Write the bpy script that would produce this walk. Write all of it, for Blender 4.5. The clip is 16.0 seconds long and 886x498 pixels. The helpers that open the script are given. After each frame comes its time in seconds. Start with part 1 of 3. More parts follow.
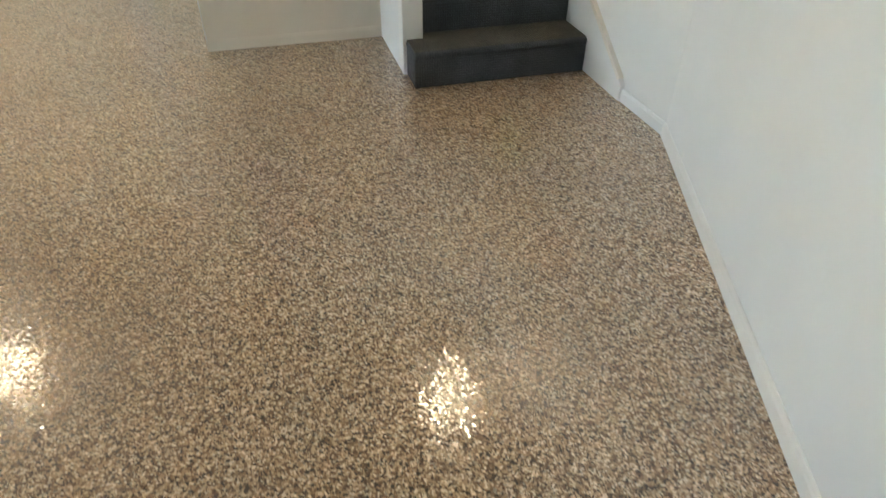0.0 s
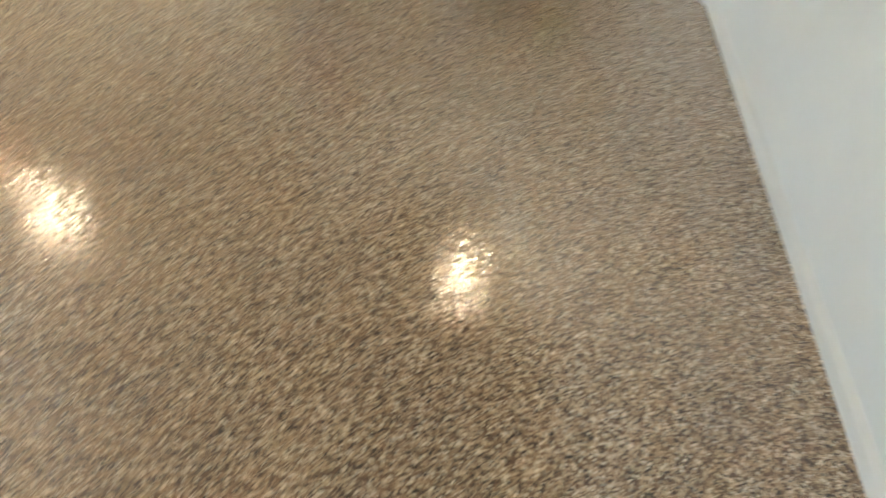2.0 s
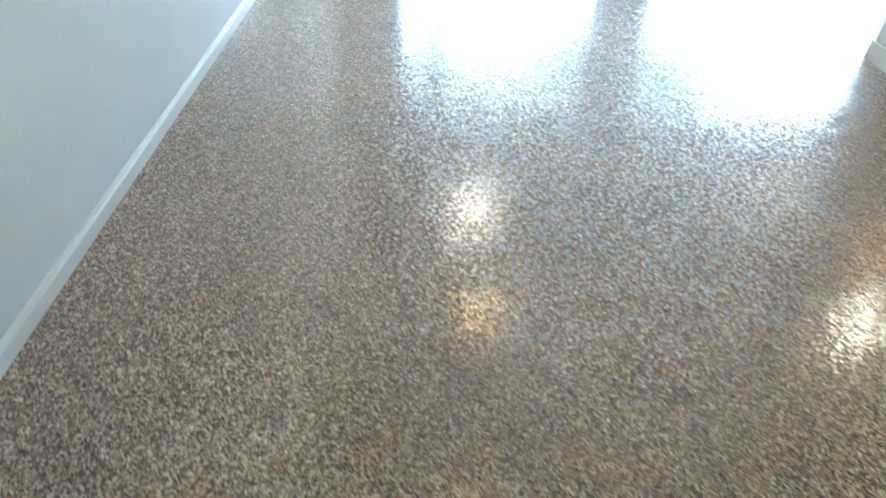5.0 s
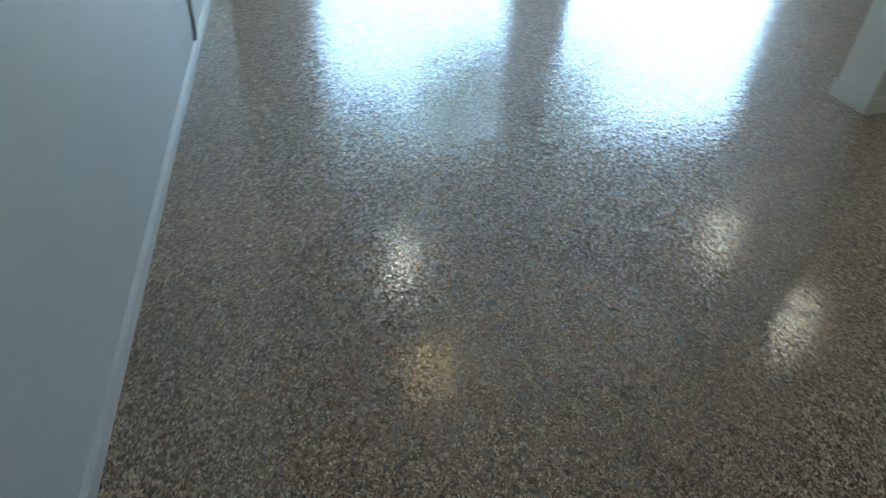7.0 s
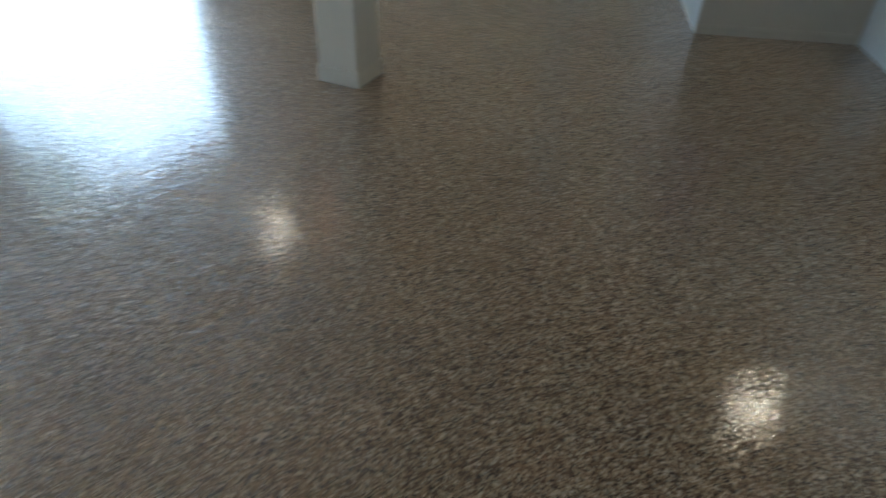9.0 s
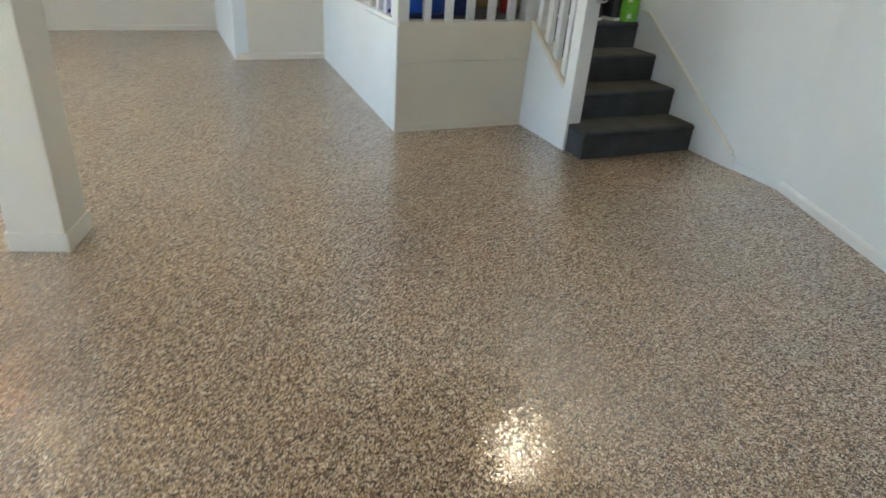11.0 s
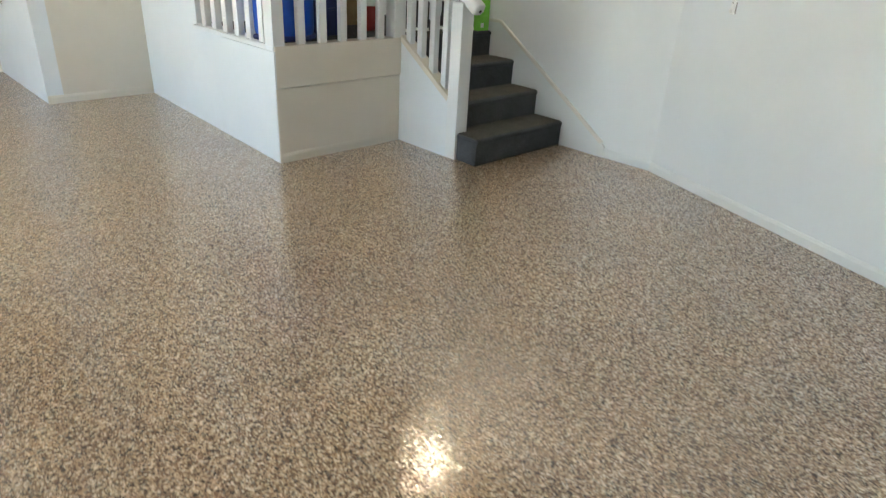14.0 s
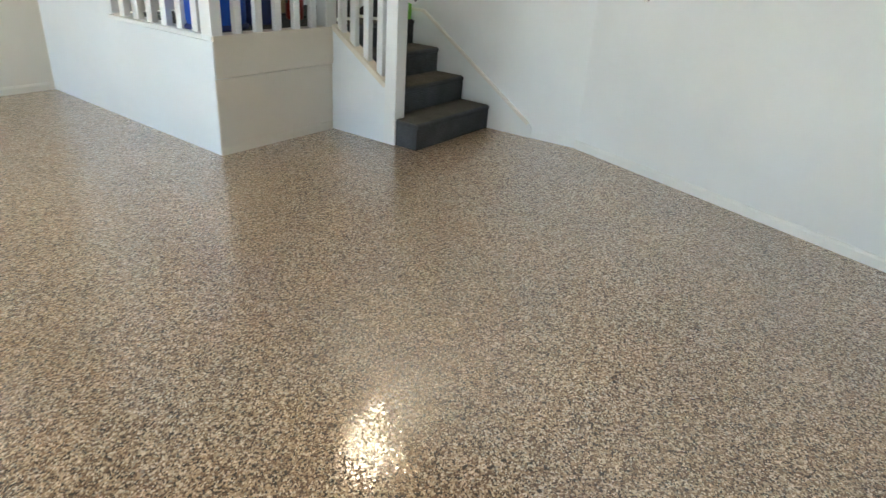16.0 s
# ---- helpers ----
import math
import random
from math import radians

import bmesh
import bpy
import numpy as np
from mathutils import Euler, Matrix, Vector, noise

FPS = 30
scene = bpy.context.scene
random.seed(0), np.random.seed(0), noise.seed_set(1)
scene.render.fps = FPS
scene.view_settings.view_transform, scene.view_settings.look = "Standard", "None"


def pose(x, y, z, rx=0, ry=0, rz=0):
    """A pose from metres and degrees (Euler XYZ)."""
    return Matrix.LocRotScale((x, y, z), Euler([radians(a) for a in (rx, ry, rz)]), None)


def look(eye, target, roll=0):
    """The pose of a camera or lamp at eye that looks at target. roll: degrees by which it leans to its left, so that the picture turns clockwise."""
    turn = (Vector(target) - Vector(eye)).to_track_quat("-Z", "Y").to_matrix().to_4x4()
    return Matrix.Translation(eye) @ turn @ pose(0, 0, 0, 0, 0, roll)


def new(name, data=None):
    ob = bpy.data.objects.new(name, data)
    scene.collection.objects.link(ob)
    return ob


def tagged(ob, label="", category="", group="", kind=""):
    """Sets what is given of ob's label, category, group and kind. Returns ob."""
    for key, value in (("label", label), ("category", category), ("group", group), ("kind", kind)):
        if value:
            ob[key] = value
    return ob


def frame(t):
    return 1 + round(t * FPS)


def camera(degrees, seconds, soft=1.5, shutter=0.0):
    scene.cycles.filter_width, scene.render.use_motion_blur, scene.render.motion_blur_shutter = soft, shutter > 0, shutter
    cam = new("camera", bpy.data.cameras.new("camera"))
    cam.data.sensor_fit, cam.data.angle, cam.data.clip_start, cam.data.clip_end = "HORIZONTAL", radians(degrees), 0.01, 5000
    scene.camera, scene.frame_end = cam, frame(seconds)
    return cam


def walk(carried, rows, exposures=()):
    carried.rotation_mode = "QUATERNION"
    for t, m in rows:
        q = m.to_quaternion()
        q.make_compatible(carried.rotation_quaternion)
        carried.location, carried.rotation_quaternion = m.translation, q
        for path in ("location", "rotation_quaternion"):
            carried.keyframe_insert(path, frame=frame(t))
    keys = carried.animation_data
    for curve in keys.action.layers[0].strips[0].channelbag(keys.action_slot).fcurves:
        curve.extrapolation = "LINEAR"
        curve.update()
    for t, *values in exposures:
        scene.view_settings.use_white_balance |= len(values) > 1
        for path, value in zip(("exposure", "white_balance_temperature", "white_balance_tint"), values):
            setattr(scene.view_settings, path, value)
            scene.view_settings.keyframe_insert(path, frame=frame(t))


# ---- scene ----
cam = camera(69.8, 16.0, soft=1.2, shutter=0.8)
PATH = [
    (0, (-0.675, -2.877, 1.320), (-0.243, -1.364, 0.085), 0.5),
    (0.5, (-0.706, -2.968, 1.294), (-0.224, -1.487, 0.039), 2.2),
    (0.8, (-0.735, -3.073, 1.290), (-0.257, -1.599, 0.025), 3.1),
    (1, (-0.765, -3.110, 1.302), (-0.302, -1.651, 0.016), 2.7),
    (1.5, (-0.815, -3.178, 1.279), (-0.358, -1.751, -0.046), 3.6),
    (2, (-0.941, -3.233, 1.253), (-0.560, -1.891, -0.181), 4.9),
    (2.5, (-1.011, -3.225, 1.234), (-0.940, -1.903, -0.265), 7.8),
    (3, (-0.980, -3.201, 1.219), (-1.405, -1.956, -0.287), 8.0),
    (3.5, (-0.917, -3.197, 1.213), (-1.733, -2.149, -0.282), 4.2),
    (4, (-0.947, -3.264, 1.223), (-2.076, -2.460, -0.219), 3.7),
    (4.3, (-0.955, -3.298, 1.227), (-2.241, -2.645, -0.159), 2.7),
    (4.4, (-0.938, -3.320, 1.238), (-2.303, -2.740, -0.103), 2.1),
    (4.5, (-0.935, -3.341, 1.243), (-2.309, -2.754, -0.087), 2.4),
    (4.7, (-0.946, -3.360, 1.261), (-2.338, -2.810, -0.065), 2.7),
    (6.8, (-1.642, -3.668, 1.315), (-2.944, -2.825, 0.052), 4.1),
    (7, (-1.663, -3.682, 1.312), (-2.933, -2.787, 0.052), 3.6),
    (7.5, (-1.810, -3.708, 1.316), (-2.960, -2.668, 0.054), 2.7),
    (8, (-1.978, -3.680, 1.325), (-2.894, -2.437, 0.055), 0.8),
    (8.1, (-1.986, -3.667, 1.328), (-2.867, -2.415, 0.042), 1.1),
    (8.3, (-2.007, -3.616, 1.314), (-2.729, -2.266, 0.027), 2.6),
    (8.5, (-2.037, -3.546, 1.311), (-2.599, -2.086, 0.065), 2.7),
    (8.9, (-2.055, -3.421, 1.315), (-2.289, -1.843, 0.110), 0.9),
    (9, (-2.068, -3.385, 1.323), (-2.243, -1.812, 0.101), 2.0),
    (9.1, (-2.090, -3.361, 1.313), (-2.174, -1.768, 0.107), 3.6),
    (9.5, (-2.130, -3.318, 1.336), (-2.045, -1.642, 0.247), 4.4),
    (10, (-2.264, -3.266, 1.341), (-1.889, -1.589, 0.317), 2.3),
    (10.2, (-2.321, -3.256, 1.341), (-1.834, -1.598, 0.335), 2.8),
    (12.3, (-2.636, -2.931, 1.367), (-1.596, -1.456, 0.505), 4.5),
    (12.5, (-2.706, -2.920, 1.359), (-1.607, -1.495, 0.487), 4.5),
    (13, (-2.834, -2.934, 1.377), (-1.654, -1.594, 0.475), 4.7),
    (13.5, (-2.914, -2.885, 1.371), (-1.725, -1.547, 0.479), 4.9),
    (14, (-2.956, -2.716, 1.337), (-1.690, -1.438, 0.463), 3.2),
    (14.5, (-3.026, -2.640, 1.339), (-1.718, -1.367, 0.519), 3.9),
    (15, (-3.175, -2.669, 1.320), (-1.781, -1.526, 0.453), 1.9),
    (15.5, (-3.305, -2.629, 1.319), (-1.876, -1.542, 0.436), 2.9),
    (16, (-3.338, -2.536, 1.307), (-1.849, -1.525, 0.434), 4.1),
]
EXPOSURES = [(0.0, 4.68, 5750, -2), (2.0, 4.74, 5850, -2), (2.5, 4.74, 5850, -2), (3.0, 4.68, 5550, -4), (3.5, 4.75, 5250, -5), (4.7, 4.62, 4900, -6), (6.8, 3.08, 4600, -11), (8.0, 2.93, 4650, -9),
             (9.0, 2.92, 4950, -5), (9.5, 3.42, 5050, -4), (10.2, 4.0, 5150, -3), (12.3, 4.64, 5550, -2), (16.0, 4.6, 5500, -2)]
walk(cam, [(t, look(e, g, r)) for t, e, g, r in PATH], EXPOSURES)

# ---- light ----
world = bpy.data.worlds.new("sky")
scene.world = world
world.use_nodes = True
wn = world.node_tree.nodes
sky = wn.new("ShaderNodeTexSky")
sky.sky_type, sky.sun_disc = "NISHITA", False
sky.dust_density, sky.air_density, sky.ozone_density = 8.0, 1.1, 0.6
sky.sun_elevation, sky.sun_rotation = radians(72), radians(-30)
world.node_tree.links.new(sky.outputs["Color"], wn["Background"].inputs["Color"])
wn["Background"].inputs["Strength"].default_value = 0.15
sun = new("sun", bpy.data.lights.new("sun", "SUN"))
sun.data.energy, sun.data.angle, sun.data.color = 4.0, radians(0.5), (1.0, 0.95, 0.88)
SUN_TO = Vector((math.sin(sky.sun_rotation) * math.cos(sky.sun_elevation), math.cos(sky.sun_rotation) * math.cos(sky.sun_elevation), math.sin(sky.sun_elevation)))
sun.matrix_world = look(SUN_TO * 30, (0, 0, 0))
BULB_POWER = 25.0

# ---- plan ----
# The staircase runs along +y; the garage walls are turned against it.
TURN = 159.5
U = Vector((math.cos(radians(TURN)), math.sin(radians(TURN)), 0))   # towards the garage doors
V = Vector((U.y, -U.x, 0))                                         # along the long wall
O = Vector((-4.97, -2.965, 0)) - V * 0.013                                      # on the left wall
DOOR_U = 2.2
CEIL = 3.44
LANDING = 0.72
RISE, RUN, STAIR_W = 0.18, 0.258, 0.905


def G(u, v, z=0.0):
    return O + U * u + V * v + Vector((0, 0, z))


def LEFT(u, v=0.0, z=0.0):
    """A point on the left wall, which runs a little out of square."""
    return G(u, 0.0146 + 0.0151 * u + v, z)


# ---- materials ----
def material(name, colour, rough=0.5, metal=0.0):
    m = bpy.data.materials.new(name)
    m.use_nodes = True
    b = m.node_tree.nodes["Principled BSDF"]
    b.inputs["Base Color"].default_value = (*colour, 1)
    b.inputs["Roughness"].default_value = rough
    b.inputs["Metallic"].default_value = metal
    return m


def node(m, kind, **sets):
    n = m.node_tree.nodes.new(kind)
    for key, value in sets.items():
        n.inputs[key.replace("_", " ")].default_value = value
    return n


def link(m, a, b):
    m.node_tree.links.new(a, b)


def ramp(m, fac, stops, constant=False):
    r = m.node_tree.nodes.new("ShaderNodeValToRGB")
    r.color_ramp.interpolation = "CONSTANT" if constant else "LINEAR"
    e = r.color_ramp.elements
    while len(e) < len(stops):
        e.new(0.5)
    for el, (p, c) in zip(e, stops):
        el.position, el.color = p, (*c, 1)
    link(m, fac, r.inputs["Fac"])
    return r.outputs["Color"]


def mix(m, fac, a, b, blend="MIX"):
    n = m.node_tree.nodes.new("ShaderNodeMix")
    n.data_type, n.blend_type = "RGBA", blend
    if isinstance(fac, float):
        n.inputs[0].default_value = fac
    else:
        link(m, fac, n.inputs[0])
    for i, c in ((6, a), (7, b)):
        if isinstance(c, tuple):
            n.inputs[i].default_value = (*c, 1)
        else:
            link(m, c, n.inputs[i])
    return n.outputs[2]


def bump(m, height, strength, distance):
    n = node(m, "ShaderNodeBump", Strength=strength, Distance=distance)
    link(m, height, n.inputs["Height"])
    return n.outputs["Normal"]


def place_of(m):
    return m.node_tree.nodes.new("ShaderNodeNewGeometry").outputs["Position"]


def principled(m):
    return m.node_tree.nodes["Principled BSDF"]


def flake_floor():
    m = material("epoxy_flake", (0.3, 0.22, 0.14), 0.2)
    p = place_of(m)
    warp = node(m, "ShaderNodeTexNoise", Scale=90.0, Detail=2.0)
    link(m, p, warp.inputs["Vector"])
    off = m.node_tree.nodes.new("ShaderNodeVectorMath")
    off.operation = "MULTIPLY_ADD"
    link(m, warp.outputs["Color"], off.inputs[0])
    off.inputs[1].default_value = (0.007, 0.007, 0.0)
    link(m, p, off.inputs[2])

    def chips(scale, stops):
        cells = node(m, "ShaderNodeTexVoronoi", Scale=scale, Randomness=1.0)
        link(m, off.outputs[0], cells.inputs["Vector"])
        sep = m.node_tree.nodes.new("ShaderNodeSeparateColor")
        link(m, cells.outputs["Color"], sep.inputs["Color"])
        return cells, sep, ramp(m, sep.outputs[0], stops, True)

    large, large_sep, large_col = chips(120.0, [
        (0.0, (0.042, 0.030, 0.021)), (0.12, (0.125, 0.072, 0.040)), (0.30, (0.250, 0.158, 0.088)), (0.50, (0.400, 0.283, 0.172)),
        (0.68, (0.590, 0.456, 0.303)), (0.85, (0.770, 0.650, 0.485)), (0.95, (0.330, 0.285, 0.225))])
    small, small_sep, small_col = chips(210.0, [
        (0.0, (0.036, 0.026, 0.019)), (0.17, (0.190, 0.118, 0.066)), (0.46, (0.430, 0.308, 0.195)), (0.70, (0.660, 0.525, 0.362)), (0.88, (0.820, 0.715, 0.560))])
    few = ramp(m, small_sep.outputs[2], [(0.0, (0, 0, 0)), (0.50, (1, 1, 1))], True)
    both = mix(m, few, large_col, small_col)
    cloud = node(m, "ShaderNodeTexNoise", Scale=1.6, Detail=4.0)
    link(m, p, cloud.inputs["Vector"])
    tone = ramp(m, cloud.outputs["Fac"], [(0.3, (0.92, 0.92, 0.93)), (0.7, (1.08, 1.06, 1.03))])
    # the chips were cast by hand: small crowds of darker and paler ones
    crowd = node(m, "ShaderNodeTexNoise", Scale=48.0, Detail=3.0, Roughness=0.65)
    link(m, p, crowd.inputs["Vector"])
    clump = ramp(m, crowd.outputs["Fac"], [(0.32, (0.76, 0.75, 0.74)), (0.68, (1.18, 1.17, 1.15))])
    b = principled(m)
    link(m, mix(m, 1.0, mix(m, 1.0, both, tone, "MULTIPLY"), clump, "MULTIPLY"), b.inputs["Base Color"])

    # every chip lies at its own tilt; the clear coat over it follows a little less
    def tilted(wide, fine):
        out = m.node_tree.nodes.new("ShaderNodeNewGeometry").outputs["Normal"]
        for cells, amount in ((large, wide), (small, fine)):
            half = m.node_tree.nodes.new("ShaderNodeVectorMath")
            half.operation = "MULTIPLY_ADD"
            link(m, cells.outputs["Color"], half.inputs[0])
            half.inputs[1].default_value = (amount, amount, 0.0)
            half.inputs[2].default_value = (-amount / 2, -amount / 2, 0.0)
            lean = m.node_tree.nodes.new("ShaderNodeVectorMath")
            lean.operation = "ADD"
            link(m, half.outputs[0], lean.inputs[0])
            link(m, out, lean.inputs[1])
            out = lean.outputs[0]
        unit = m.node_tree.nodes.new("ShaderNodeVectorMath")
        unit.operation = "NORMALIZE"
        link(m, out, unit.inputs[0])
        return unit.outputs[0]

    peel = node(m, "ShaderNodeTexNoise", Scale=110.0, Detail=2.0)
    link(m, p, peel.inputs["Vector"])
    skin = node(m, "ShaderNodeBump", Strength=0.12, Distance=0.002)
    link(m, peel.outputs["Fac"], skin.inputs["Height"])
    link(m, tilted(0.052, 0.04), skin.inputs["Normal"])
    link(m, tilted(0.40, 0.35), b.inputs["Normal"])
    link(m, skin.outputs["Normal"], b.inputs["Coat Normal"])
    r = ramp(m, cloud.outputs["Fac"], [(0.3, (0.065, 0.065, 0.065)), (0.7, (0.09, 0.09, 0.09))])
    link(m, r, b.inputs["Coat Roughness"])
    b.inputs["Coat Weight"].default_value = 1.0
    b.inputs["Coat IOR"].default_value = 1.8
    b.inputs["Roughness"].default_value = 0.34
    b.inputs["Specular IOR Level"].default_value = 0.45
    return m


def wall_paint(name, colour, rough=0.45, speck=260.0):
    m = material(name, colour, rough)
    p = place_of(m)
    big = node(m, "ShaderNodeTexNoise", Scale=1.3, Detail=5.0, Roughness=0.6)
    link(m, p, big.inputs["Vector"])
    tone = ramp(m, big.outputs["Fac"], [(0.3, tuple(c * 0.95 for c in colour)), (0.7, tuple(min(c * 1.03, 0.9) for c in colour))])
    small = node(m, "ShaderNodeTexNoise", Scale=speck, Detail=3.0)
    link(m, p, small.inputs["Vector"])
    link(m, tone, principled(m).inputs["Base Color"])
    link(m, bump(m, small.outputs["Fac"], 0.25, 0.0015), principled(m).inputs["Normal"])
    return m


def carpet(name, tint):
    m = material(name, (0.05, 0.05, 0.05), 0.95)
    p = place_of(m)
    tuft = node(m, "ShaderNodeTexVoronoi", Scale=210.0)
    link(m, p, tuft.inputs["Vector"])
    worn = node(m, "ShaderNodeTexNoise", Scale=7.0, Detail=5.0)
    link(m, p, worn.inputs["Vector"])
    sep = m.node_tree.nodes.new("ShaderNodeSeparateXYZ")
    link(m, p, sep.inputs[0])

    def sum_of(kind, one, two):
        n = m.node_tree.nodes.new("ShaderNodeMath")
        n.operation = kind
        for slot, value in zip(n.inputs, (one, two)):
            if isinstance(value, float):
                slot.default_value = value
            else:
                link(m, value, slot)
        return n.outputs[0]

    # loops laid in crossing diagonal rows
    up = sum_of("ADD", sep.outputs[1], sep.outputs[2])
    rows = []
    for kind in ("ADD", "SUBTRACT"):
        turn = sum_of("MULTIPLY", sum_of(kind, sep.outputs[0], up), 250.0)
        rows.append(sum_of("SINE", turn, 0.0))
    weave = sum_of("MULTIPLY", rows[0], rows[1])
    rib = ramp(m, sum_of("ADD", sum_of("MULTIPLY", weave, 0.5), 0.5), [(0.2, (0.72, 0.72, 0.72)), (0.8, (1.2, 1.2, 1.2))])
    a = ramp(m, tuft.outputs["Distance"], [(0.0, (0.082, 0.084, 0.088)), (0.6, (0.032, 0.035, 0.041))])
    b = ramp(m, worn.outputs["Fac"], [(0.35, (0.8, 0.8, 0.8)), (0.7, (1.25, 1.22, 1.15))])
    link(m, mix(m, 1.0, mix(m, 1.0, a, b, "MULTIPLY"), mix(m, 1.0, rib, tint, "MULTIPLY"), "MULTIPLY"), principled(m).inputs["Base Color"])
    link(m, bump(m, tuft.outputs["Distance"], 0.8, 0.004), principled(m).inputs["Normal"])
    return m


def speckled(name, colour, rough, scale, spread=0.15, metal=0.0, depth=0.001):
    m = material(name, colour, rough, metal)
    p = place_of(m)
    n = node(m, "ShaderNodeTexNoise", Scale=scale, Detail=4.0)
    link(m, p, n.inputs["Vector"])
    c = ramp(m, n.outputs["Fac"], [(0.3, tuple(k * (1 - spread) for k in colour)), (0.7, tuple(k * (1 + spread) for k in colour))])
    link(m, c, principled(m).inputs["Base Color"])
    link(m, bump(m, n.outputs["Fac"], 0.2, depth), principled(m).inputs["Normal"])
    return m


FLOOR = flake_floor()
# One wall paint in two tints: first holds warm shade, second cool daylight.
SHADED_PAINT = wall_paint("wall_paint_shaded", (0.66, 0.61, 0.52))
DAYLIT_PAINT = wall_paint("wall_paint_daylit", (0.70, 0.725, 0.748))
COLUMN_PAINT = wall_paint("column_paint", (0.80, 0.745, 0.64), 0.4)
TRIM = wall_paint("trim_paint", (0.715, 0.725, 0.725), 0.3, 90.0)
# Ceiling is out of view; brown chosen so its bounce is warm and dim.
CEILING = wall_paint("ceiling_warm_bounce", (0.36, 0.30, 0.22), 0.8)
# Same carpet twice; the second carries warm lamp light in its colour for tread tops.
CARPET = carpet("stair_carpet", (1.3, 1.32, 1.38))
CARPET_LIT = carpet("lit_tread_carpet", (1.75, 1.55, 1.15))
GROUND = speckled("ground_soil", (0.13, 0.12, 0.08), 0.95, 3.0, 0.3)
CONCRETE = speckled("driveway_concrete", (0.36, 0.35, 0.33), 0.85, 6.0)
BLUE = speckled("blue_plastic", (0.008, 0.065, 0.40), 0.4, 20.0, 0.12)
NAVY = speckled("navy_plastic", (0.008, 0.018, 0.12), 0.5, 20.0, 0.2)
BLACK = speckled("black_rubber", (0.014, 0.014, 0.016), 0.5, 40.0, 0.3)
CARD = speckled("cardboard", (0.22, 0.17, 0.09), 0.85, 30.0, 0.12)
RED = speckled("red_plastic", (0.26, 0.018, 0.012), 0.35, 15.0, 0.12)
GREEN = speckled("green_print", (0.21, 0.56, 0.05), 0.4, 15.0, 0.1)
PAPER = speckled("white_print", (0.75, 0.77, 0.70), 0.5, 40.0, 0.06)
GREYCABLE = speckled("grey_cable", (0.09, 0.10, 0.115), 0.5, 40.0)
METAL = speckled("brushed_metal", (0.32, 0.31, 0.29), 0.35, 60.0, 0.1, 1.0)
PORCELAIN = material("porcelain", (0.8, 0.8, 0.78), 0.25)


def glow(name, colour, strength):
    m = material(name, (0.9, 0.9, 0.88), 0.3)
    b = principled(m)
    b.inputs["Emission Color"].default_value = (*colour, 1)
    b.inputs["Emission Strength"].default_value = strength
    return m


BULB = glow("lit_bulb", (1.0, 0.74, 0.48), BULB_POWER)
BULB_DIM = glow("lit_dim_bulb", (1.0, 0.74, 0.50), BULB_POWER * 0.65)
BULB_FAINT = glow("lit_faint_bulb", (1.0, 0.45, 0.22), BULB_POWER * 0.13)
BULB_WARM = glow("lit_warm_bulb", (1.0, 0.60, 0.20), BULB_POWER * 0.42)


# ---- shapes ----
def empty(name):
    return new(name)


def part(name, bm, mat, parent=None, label=""):
    me = bpy.data.meshes.new(name)
    bmesh.ops.recalc_face_normals(bm, faces=bm.faces)
    bm.to_mesh(me)
    bm.free()
    me.materials.append(mat)
    ob = new(name, me)
    ob.parent = parent
    if label:
        ob["label"] = label
    return ob


def smooth(ob):
    ob.data.polygons.foreach_set("use_smooth", [True] * len(ob.data.polygons))
    return ob


def box(x0, y0, z0, x1, y1, z1, bevel=0.0, bm=None, m=None):
    bm = bm or bmesh.new()
    c = Matrix.Translation(((x0 + x1) / 2, (y0 + y1) / 2, (z0 + z1) / 2)) @ Matrix.Diagonal((x1 - x0, y1 - y0, z1 - z0, 1))
    made = bmesh.ops.create_cube(bm, size=1.0, matrix=(m or Matrix()) @ c)
    if bevel:
        edges = list({e for v in made["verts"] for e in v.link_edges})
        bmesh.ops.bevel(bm, geom=edges, offset=bevel, segments=2, profile=0.5, affect="EDGES")
    return bm


def prism(points, height0, height1, bm=None, m=None, bevel=0.0):
    """A flat outline (x, y) raised from height0 to height1."""
    bm = bm or bmesh.new()
    lo = [bm.verts.new((m or Matrix()) @ Vector((x, y, height0))) for x, y in points]
    hi = [bm.verts.new((m or Matrix()) @ Vector((x, y, height1))) for x, y in points]
    n = len(points)
    faces = [bm.faces.new(lo[::-1]), bm.faces.new(hi)]
    faces += [bm.faces.new((lo[i], lo[(i + 1) % n], hi[(i + 1) % n], hi[i])) for i in range(n)]
    if bevel:
        edges = list({e for f in faces for e in f.edges})
        bmesh.ops.bevel(bm, geom=edges, offset=bevel, segments=2, profile=0.5, affect="EDGES")
    return bm


def along(a, b):
    """A frame at a whose x runs level towards b and whose y points to the left of it."""
    a, b = Vector(a), Vector(b)
    d = b - a
    return Matrix.Translation((a.x, a.y, 0)) @ Matrix.Rotation(math.atan2(d.y, d.x), 4, "Z"), math.hypot(d.x, d.y)


def wall(name, a, b, z0, z1, thick=0.12, mat=None, bm=None):
    """A wall whose visible face runs from a to b; its thickness lies to the left of that way."""
    m, n = along(a, b)
    bm = box(0, 0, z0, n, thick, z1, 0.0, bm, m)
    return tagged(part(name, bm, mat or DAYLIT_PAINT), kind="structure")


